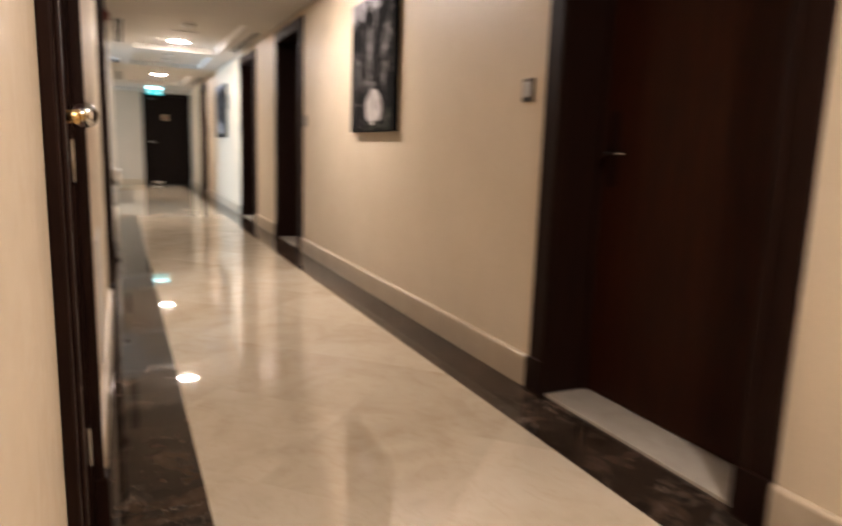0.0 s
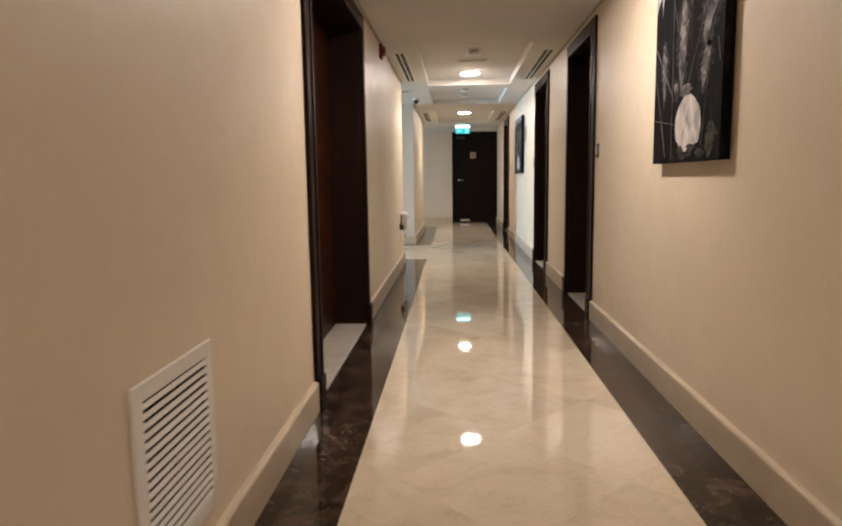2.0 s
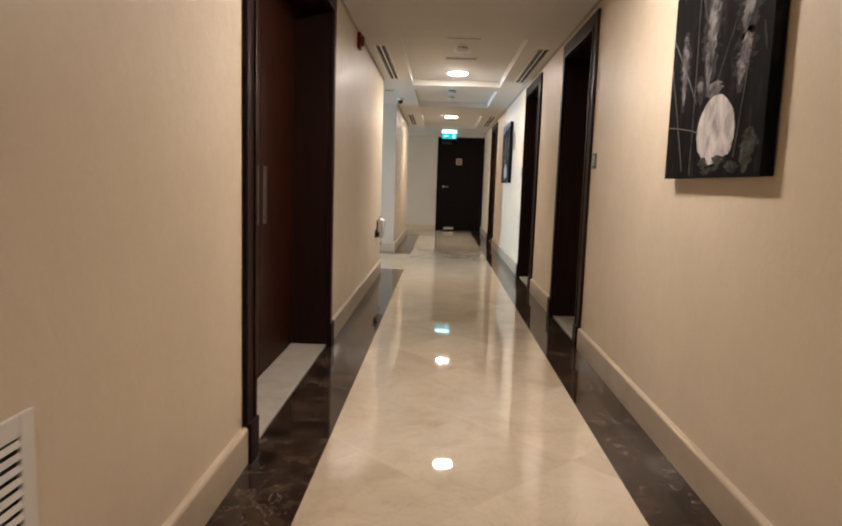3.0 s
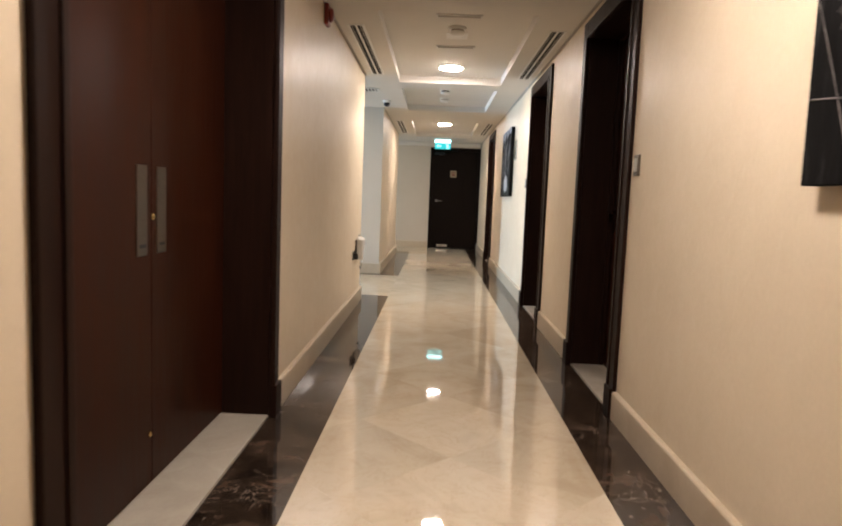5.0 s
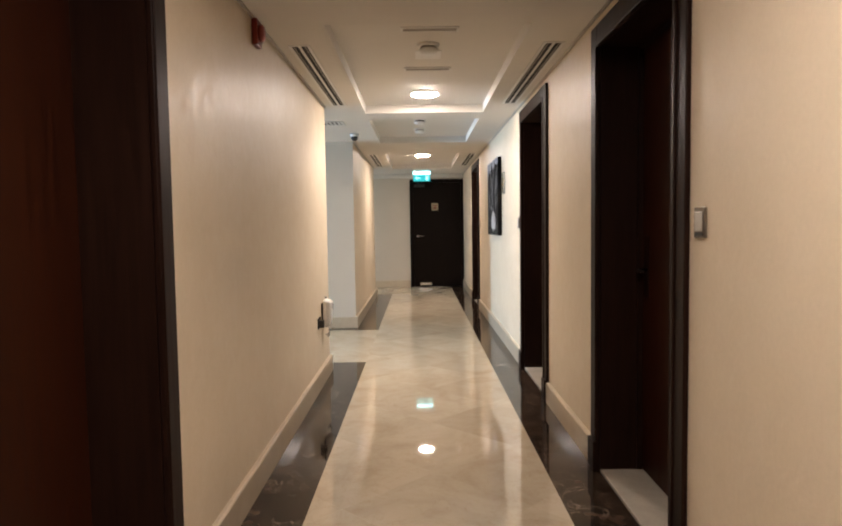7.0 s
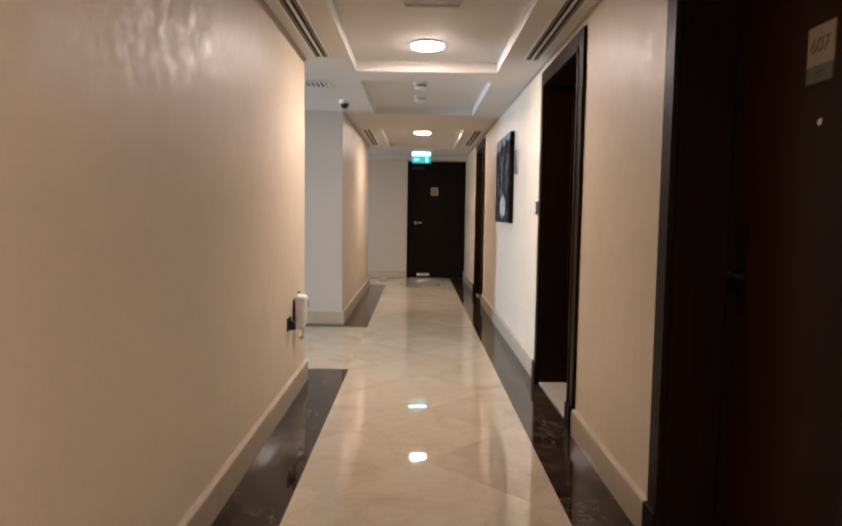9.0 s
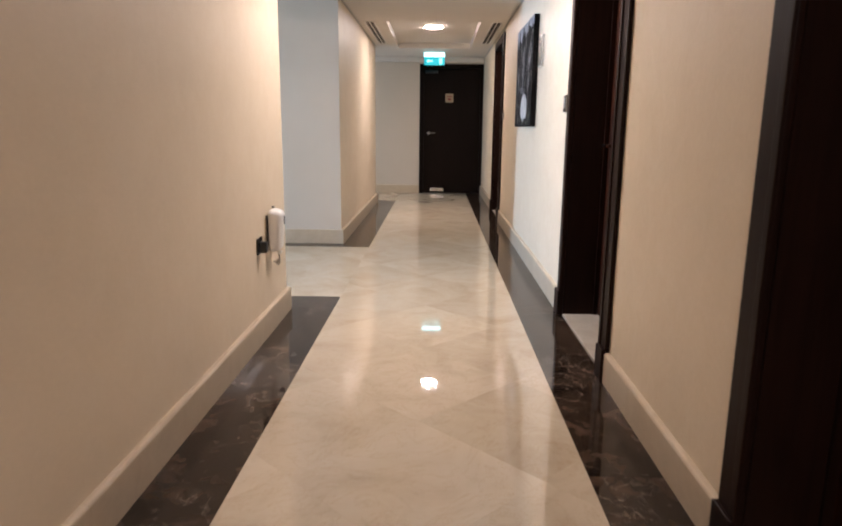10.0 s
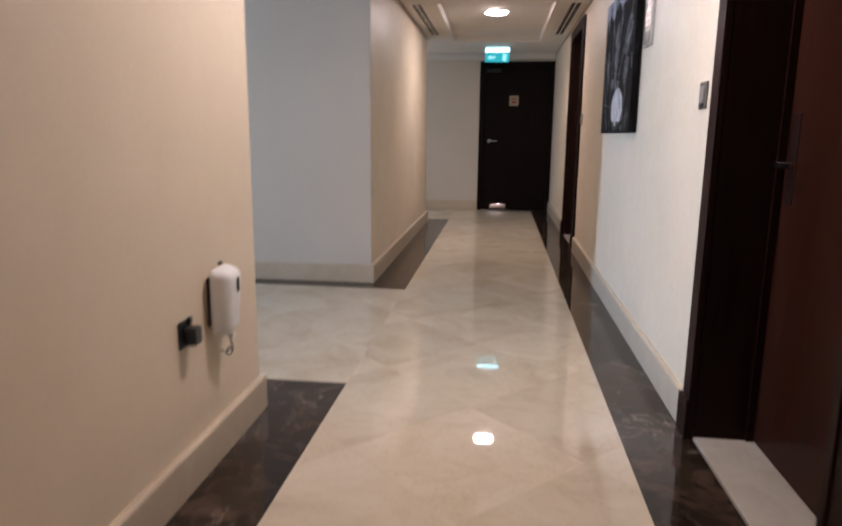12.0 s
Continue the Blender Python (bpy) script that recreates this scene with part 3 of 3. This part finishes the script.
# ---- things on the walls ----
def painting(y0, y1, z0, z1):
    """Deep canvas with a dark print of plumes and stems, pale drapes at the top and a pale bulb; u runs from near to far."""
    w, h, face = y1 - y0, z1 - z0, -0.045
    rnd = random.Random(11)
    d = empty("painting", WID, y0, z0)
    boxes("canvas", [(face, -0.004, 0, w, 0, h)], ART_DARK, d, bevel=0.002)

    def sheet(name, pts, mat, lift):
        bm = bmesh.new()
        bm.faces.new([bm.verts.new((face - lift, u * w, v * h)) for u, v in pts])
        return put(name, mesh_of(name, bm, mat), d)

    def plume(name, u0, v0, u1, v1, wide, mat, lift, n=26):
        """A ragged feathery shape from the tip (u0, v0) down to (u1, v1)."""
        one, two = [], []
        for k in range(n + 1):
            t = k / n
            u, v = u0 + (u1 - u0) * t, v0 + (v1 - v0) * t
            swell = wide * (math.sin(math.pi * min(1.0, 0.06 + t ** 0.8 * 0.92)) + 0.10)
            one.append((u - swell * rnd.uniform(0.45, 1.1), v + rnd.uniform(-0.002, 0.002)))
            two.append((u + swell * rnd.uniform(0.45, 1.1), v + rnd.uniform(-0.002, 0.002)))
        return sheet(name, one + two[::-1], mat, lift)

    drape = [(0.002, 0.998), (0.998, 0.998), (0.998, 0.80), (0.95, 0.86), (0.90, 0.89), (0.885, 0.77), (0.87, 0.90), (0.80, 0.93), (0.76, 0.86), (0.71, 0.84),
             (0.66, 0.91), (0.60, 0.95), (0.50, 0.93), (0.44, 0.86), (0.40, 0.84), (0.36, 0.90), (0.28, 0.95), (0.16, 0.92), (0.10, 0.90), (0.05, 0.94), (0.002, 0.90)]
    sheet("pale_drape", drape, ART_PALE, 0.0006)
    for u, v, s in ((0.80, 0.97, 0.05), (0.56, 0.98, 0.06), (0.30, 0.98, 0.05)):
        plume("dark_fold", u, v, u + 0.02, v - 0.09, s, ART_MID, 0.0010, 12)
    for u0, v0, u1, v1, wide in ((0.52, 0.81, 0.54, 0.32, 0.075), (0.83, 0.64, 0.81, 0.29, 0.048), (0.13, 0.79, 0.22, 0.48, 0.10), (0.19, 0.53, 0.23, 0.30, 0.065),
                                 (0.63, 0.42, 0.60, 0.30, 0.05), (0.40, 0.90, 0.42, 0.70, 0.03)):
        plume("plume_haze", u0, v0, u1, v1, wide * 1.6, ART_HAZE, 0.0008)
        plume("plume", u0, v0 - 0.02, u1, v1 + 0.03, wide * 0.85, ART_MID, 0.0012)
    bulb = []
    for k in range(40):
        a = 2 * math.pi * k / 40
        r = 1 + rnd.uniform(-0.03, 0.03) * (1.8 if math.sin(a) < -0.3 else 0.6)
        bulb.append((0.425 + 0.188 * r * math.cos(a) * (1 - 0.10 * math.sin(a)), 0.185 + 0.135 * r * math.sin(a)))
    sheet("bulb", bulb, ART_BULB, 0.0016)
    plume("bulb_cap", 0.46, 0.375, 0.45, 0.29, 0.10, ART_MID, 0.0013, 14)
    for u0, v0, u1, v1, wide in ((0.38, 0.085, 0.37, 0.035, 0.06), (0.52, 0.08, 0.52, 0.03, 0.05), (0.10, 0.17, 0.13, 0.012, 0.075), (0.42, 0.04, 0.50, 0.012, 0.10), (0.25, 0.06, 0.22, 0.012, 0.07)):
        plume("ground_tuft", u0, v0, u1, v1, wide, ART_TUFT, 0.0021, 18)
    for a, b in (((0.69, 0.84), (0.67, 0.01)), ((0.99, 0.63), (0.65, 0.31)), ((0.99, 0.50), (0.77, 0.03)), ((0.99, 0.235), (0.60, 0.185)), ((0.70, 0.84), (0.60, 0.64)),
                 ((0.39, 0.80), (0.47, 0.58)), ((0.06, 0.88), (0.43, 0.38)), ((0.14, 0.50), (0.23, 0.07)), ((0.06, 0.87), (0.01, 0.84)), ((0.06, 0.52), (0.03, 0.42))):
        m = ((a[0] + b[0]) / 2 + rnd.uniform(-0.012, 0.012), (a[1] + b[1]) / 2 + 0.008)
        tube("stem", [(face - 0.0008, p[0] * w, p[1] * h) for p in (a, m, b)], 0.0024, ART_STEM, d, res=1)
    return tagged(d, "unframed dark grey canvas print of stems and a pale bulb", "painting", "corridor paintings")


painting(5.79, 6.62, 1.142, 2.03)
painting(13.12, 14.17, 1.147, 2.005)


def wall_vent():
    y0, y1, z0, z1 = 4.485, 4.915, 0.205, 0.665
    d = empty("wall_vent", WEST, y0, z0)
    w, h, b = y1 - y0, z1 - z0, 0.04
    boxes("frame", [(0, 0.009, 0, b, 0, h), (0, 0.009, w - b, w, 0, h), (0, 0.009, b, w - b, 0, b), (0, 0.009, b, w - b, h - b, h)], GRILLE, d, bevel=0.002)
    # Shade between the louvres, painted as a thin black sheet on the wall.
    boxes("gap_shade", [(0.0006, 0.0016, b, w - b, b, h - b)], DARKGAP, d)
    n = 17
    step = (h - 2 * b) / n
    bm = bmesh.new()
    add_box(bm, -0.001, 0.001, 0, w - 2 * b, -step * 0.27, step * 0.27, bevel=0.0004, segs=1)
    me = mesh_of("louvre", bm, GRILLE)
    for k in range(n):
        s = put("louvre", me, d)
        s.matrix_basis = pose(0.0075, b, b + step * (k + 0.5), 0, -14 - (k * 7 % 5) * 3.0, 0)
    tagged(d, "white louvred air grille low on the wall", "wall vent")


wall_vent()


def bell_switch(y, z):
    d = empty("bell_switch", WID, y, z)
    boxes("plate", [(-0.010, 0, -0.040, 0.040, -0.05, 0.05)], DARKSTEEL, d, bevel=0.003)
    boxes("button", [(-0.014, -0.0102, -0.026, 0.026, -0.028, 0.034)], STEEL, d, bevel=0.002)
    boxes("dark_edge", [(-0.0125, -0.0102, -0.030, 0.030, -0.044, -0.031)], BLACK, d, bevel=0.001)
    return tagged(d, "small bronze bell push plate with steel button", "switch", "bell switches")


for y, z in ((4.335, 1.295), (8.10, 1.27), (11.90, 1.28), (15.70, 1.28)):
    bell_switch(y, z)


def notice():
    d = empty("wall_notice", WID, 12.95, 1.707)
    boxes("board", [(-0.016, 0, -0.085, 0.085, -0.115, 0.115)], STEEL, d, bevel=0.003)
    boxes("face", [(-0.0175, -0.0162, -0.075, 0.075, -0.105, 0.105)], PLATEGREY, d)
    boxes("bars", [(-0.0186, -0.0176, -0.05, 0.05, 0.06, 0.075), (-0.0186, -0.0176, -0.05, 0.03, 0.02, 0.03), (-0.0186, -0.0176, -0.05, 0.04, -0.01, 0.0), (-0.0186, -0.0176, -0.05, 0.02, -0.04, -0.03)], PLATE, d)
    tagged(d, "small bronze-green notice plate on the pale wall", "sign")


notice()


def sounder():
    d = empty("alarm_sounder", WEST, 9.30, 2.235)
    boxes("back_box", [(0, 0.028, -0.05, 0.05, -0.065, 0.065)], RED, d, bevel=0.006)
    lathe("horn", [(0.042, 0.0282), (0.045, 0.040), (0.036, 0.052), (0.012, 0.056)], RED, d, "x", 24)
    tagged(d, "dark red alarm sounder high on the wall", "alarm")


sounder()


def dispenser():
    """White wall-mounted box with a dark window; its cable loops to a black plug."""
    d = empty("dispenser", WEST, 11.315, 0.443)
    # Black spacer on the wall, in place of the shadow beside the shell.
    boxes("shadow_plate", [(0, 0.012, -0.05, 0.05, 0.04, 0.205)], BLACK, d, bevel=0.003)
    bm = bmesh.new()
    add_box(bm, 0.0122, 0.088, -0.072, 0.072, 0.0, 0.245)
    for v in bm.verts:
        if v.co.x > 0.05:
            v.co.y *= 0.86 if v.co.z > 0.1 else 0.66
            v.co.x -= 0.0 if v.co.z > 0.1 else 0.012
            v.co.z = 0.245 - (0.245 - v.co.z) * (0.96 if v.co.z < 0.1 else 1.0) - (0.02 if v.co.z > 0.1 else 0)
    bmesh.ops.bevel(bm, geom=list(bm.edges), offset=0.030, segments=6, profile=0.5, affect="EDGES", clamp_overlap=True)
    put("shell", mesh_of("shell", bm, WHITE, True), d)
    lathe("window", [(0.012, 0.0865), (0.012, 0.0895), (0.006, 0.0905)], BLACK, d, "x", 18, (0, 0.008, 0.175)).scale = (1, 0.75, 2.1)
    lathe("top_lock", [(0.008, 0.244), (0.008, 0.252), (0.004, 0.254)], BLACK, d, "z", 12, (0.03, 0, 0))
    boxes("nozzle", [(0.05, 0.07, -0.012, 0.012, -0.012, 0.006)], WHITE, d, bevel=0.003)
    tube("cable", [(0.05, 0.0, 0.0), (0.055, 0.01, -0.04), (0.05, 0.035, -0.065), (0.045, 0.01, -0.085), (0.04, -0.02, -0.06), (0.05, 0.02, -0.035), (0.04, 0.03, -0.08), (0.03, -0.03, -0.05)], 0.0024, BLACK, d)
    tagged(d, "white plastic dispenser box on the wall with dangling cable", "dispenser")
    p = empty("wall_plug", WEST, 11.10, 0.51)
    boxes("socket", [(0, 0.008, -0.042, 0.042, -0.042, 0.042)], BLACK, p, bevel=0.002)
    boxes("plug", [(0.0082, 0.048, -0.024, 0.024, -0.034, 0.024)], BLACK, p, bevel=0.006)
    boxes("switch", [(0.0082, 0.018, 0.004, 0.018, 0.026, 0.050)], BLACK, p, bevel=0.002)
    tagged(p, "black plug in a dark wall socket", "plug")


dispenser()


# ---- skirting stones ----
SK_H, SK_T = 0.142, 0.024
base = empty("baseboard", 0, 0, 0)
tagged(base, "honed beige marble skirting stones along the walls", "skirting", kind="structure")
stone_cache = {}


def skirting_run(x, y0, y1, side, length=1.22):
    """Stones along y; side +1 faces +x."""
    n = max(1, round((y1 - y0) / length))
    step = (y1 - y0) / n
    for k in range(n):
        key = (round(step, 4), side)
        if key not in stone_cache:
            bm = bmesh.new()
            add_box(bm, min(0, side * SK_T), max(0, side * SK_T), -step / 2 + 0.0006, step / 2 - 0.0006, 0, SK_H)
            es = [e for e in bm.edges if all(v.co.z > 0.1 and abs(v.co.x) > 0.01 for v in e.verts)]
            bmesh.ops.bevel(bm, geom=es, offset=0.012, segments=3, profile=0.5, affect="EDGES")
            stone_cache[key] = mesh_of("skirting_stone", bm, SKIRT)
        put("skirting_stone", stone_cache[key], base, (x, y0 + step * (k + 0.5), 0.0005))


def skirting_across(y, x0, x1, side):
    bm = bmesh.new()
    add_box(bm, x0, x1, min(y, y + side * SK_T), max(y, y + side * SK_T), 0.0005, SK_H, bevel=0.004)
    put("skirting_stone", mesh_of("skirting_stone", bm, SKIRT), base)


edges = [START] + [v for c in RIGHT_DOORS for v in (c - RIGHT_OUTER - 0.002, c + RIGHT_OUTER + 0.002)] + [END]
for a, b in zip(edges[0::2], edges[1::2]):
    skirting_run(WID, a, b, -1)
for a, b in ((START, LEFT0[0] - 0.002), (LEFT0[1] + 0.002, LEFT1[0] - 0.002), (LEFT1[1] + 0.002, SIDE0), (SIDE1 + 0.003, SIDE2)):
    skirting_run(WEST, a, b, 1)
skirting_across(SIDE1, DEEP1, WEST + SK_T, -1)
skirting_across(SIDE0, DEEP1, WEST + SK_T, 1)
skirting_across(SIDE2, DEEP, SK_T, 1)
skirting_across(END, DEEP, 0.603, -1)

# ---- floor ----
floor = tagged(boxes("floor", [(DEEP1 - 0.3, WID + 0.4, START - 0.3, END + 0.3, -0.12, -0.009)], GROUT), "polished cream marble floor with dark marble borders", "floor", kind="structure")


def clip(poly, axis, limit, keep):
    out = []
    for p, q in zip(poly, poly[1:] + poly[:1]):
        a, b = (p[axis] - limit) * keep, (q[axis] - limit) * keep
        if a >= 0:
            out.append(p)
        if a * b < 0:
            s = a / (a - b)
            out.append((p[0] + s * (q[0] - p[0]), p[1] + s * (q[1] - p[1])))
    return out


tile_cache = {}


def tile(name, poly, mat, joint=0.0001, depth=0.012):
    """A stone slab with eased edges, its face at floor level."""
    cx, cy = sum(p[0] for p in poly) / len(poly), sum(p[1] for p in poly) / len(poly)
    key = (name, tuple((round(p[0] - cx, 3), round(p[1] - cy, 3)) for p in poly))
    if key not in tile_cache:
        bm = bmesh.new()
        rings = []
        for inset, z in ((joint, -depth), (joint, -0.0002), (joint + 0.0003, 0.0)):
            ring = []
            for p in poly:
                v = Vector((p[0] - cx, p[1] - cy))
                k = 1 - inset * 1.3 / max(v.length, 0.01)
                ring.append(bm.verts.new((v.x * k, v.y * k, z)))
            rings.append(ring)
        n = len(poly)
        for a, b in zip(rings, rings[1:]):
            for i in range(n):
                bm.faces.new((a[i], a[(i + 1) % n], b[(i + 1) % n], b[i]))
        bm.faces.new(rings[-1])
        tile_cache[key] = mesh_of(name, bm, mat)
    put(name, tile_cache[key], floor, (cx, cy, 0))


def diamonds(x0, x1, y0, y1, half, cx, cy):
    """Square slabs laid at 45 degrees, cut to a rectangle."""
    nx, ny = int((x1 - x0) / half) + 3, int((y1 - y0) / half) + 3
    i0, j0 = math.floor((x0 - cx) / half) - 1, math.floor((y0 - cy) / half) - 1
    for i in range(i0, i0 + nx + 1):
        for j in range(j0, j0 + ny + 1):
            if (i + j) % 2:
                continue
            x, y = cx + i * half, cy + j * half
            poly = [(x + half, y), (x, y + half), (x - half, y), (x, y - half)]
            for axis, lim, keep in ((0, x0, 1), (0, x1, -1), (1, y0, 1), (1, y1, -1)):
                poly = clip(poly, axis, lim, keep) if len(poly) > 2 else []
            if len(poly) > 2:
                area2 = abs(sum(p[0] * q[1] - q[0] * p[1] for p, q in zip(poly, poly[1:] + poly[:1])))
                if area2 > 0.003:
                    tile("cream_tile", poly, CREAM)


HALF = 0.424
BX0, BX1 = BORD, 1.43
TY = 9.717
diamonds(BX0, BX1, START, END, HALF, (BX0 + BX1) / 2, TY)
S0, S1 = SIDE0 + 0.322, SIDE1 - 0.178
diamonds(DEEP1, BX0, S0, S1, HALF, (BX0 + BX1) / 2, TY)
S2 = SIDE2 + 0.29
diamonds(DEEP, BX0, S2, END, HALF, (BX0 + BX1) / 2, TY)


def border(x0, x1, y0, y1, length, along_y=True):
    a, b = (y0, y1) if along_y else (x0, x1)
    n = max(1, round((b - a) / length))
    s = (b - a) / n
    for k in range(n):
        u, v = a + k * s, a + (k + 1) * s
        p = [(x0, u), (x1, u), (x1, v), (x0, v)] if along_y else [(u, y0), (v, y0), (v, y1), (u, y1)]
        tile("dark_tile", p, DARK)


border(WEST, BX0, START, S0, 0.60)
border(BX1, WID, START, END, 0.60)
border(WEST, BX0, S1, S2, 0.60)
border(DEEP1, WEST, SIDE0, S0, 0.60, False)
border(DEEP1, WEST, S1, SIDE1, 0.60, False)
border(DEEP, WEST, SIDE2, S2, 0.60, False)
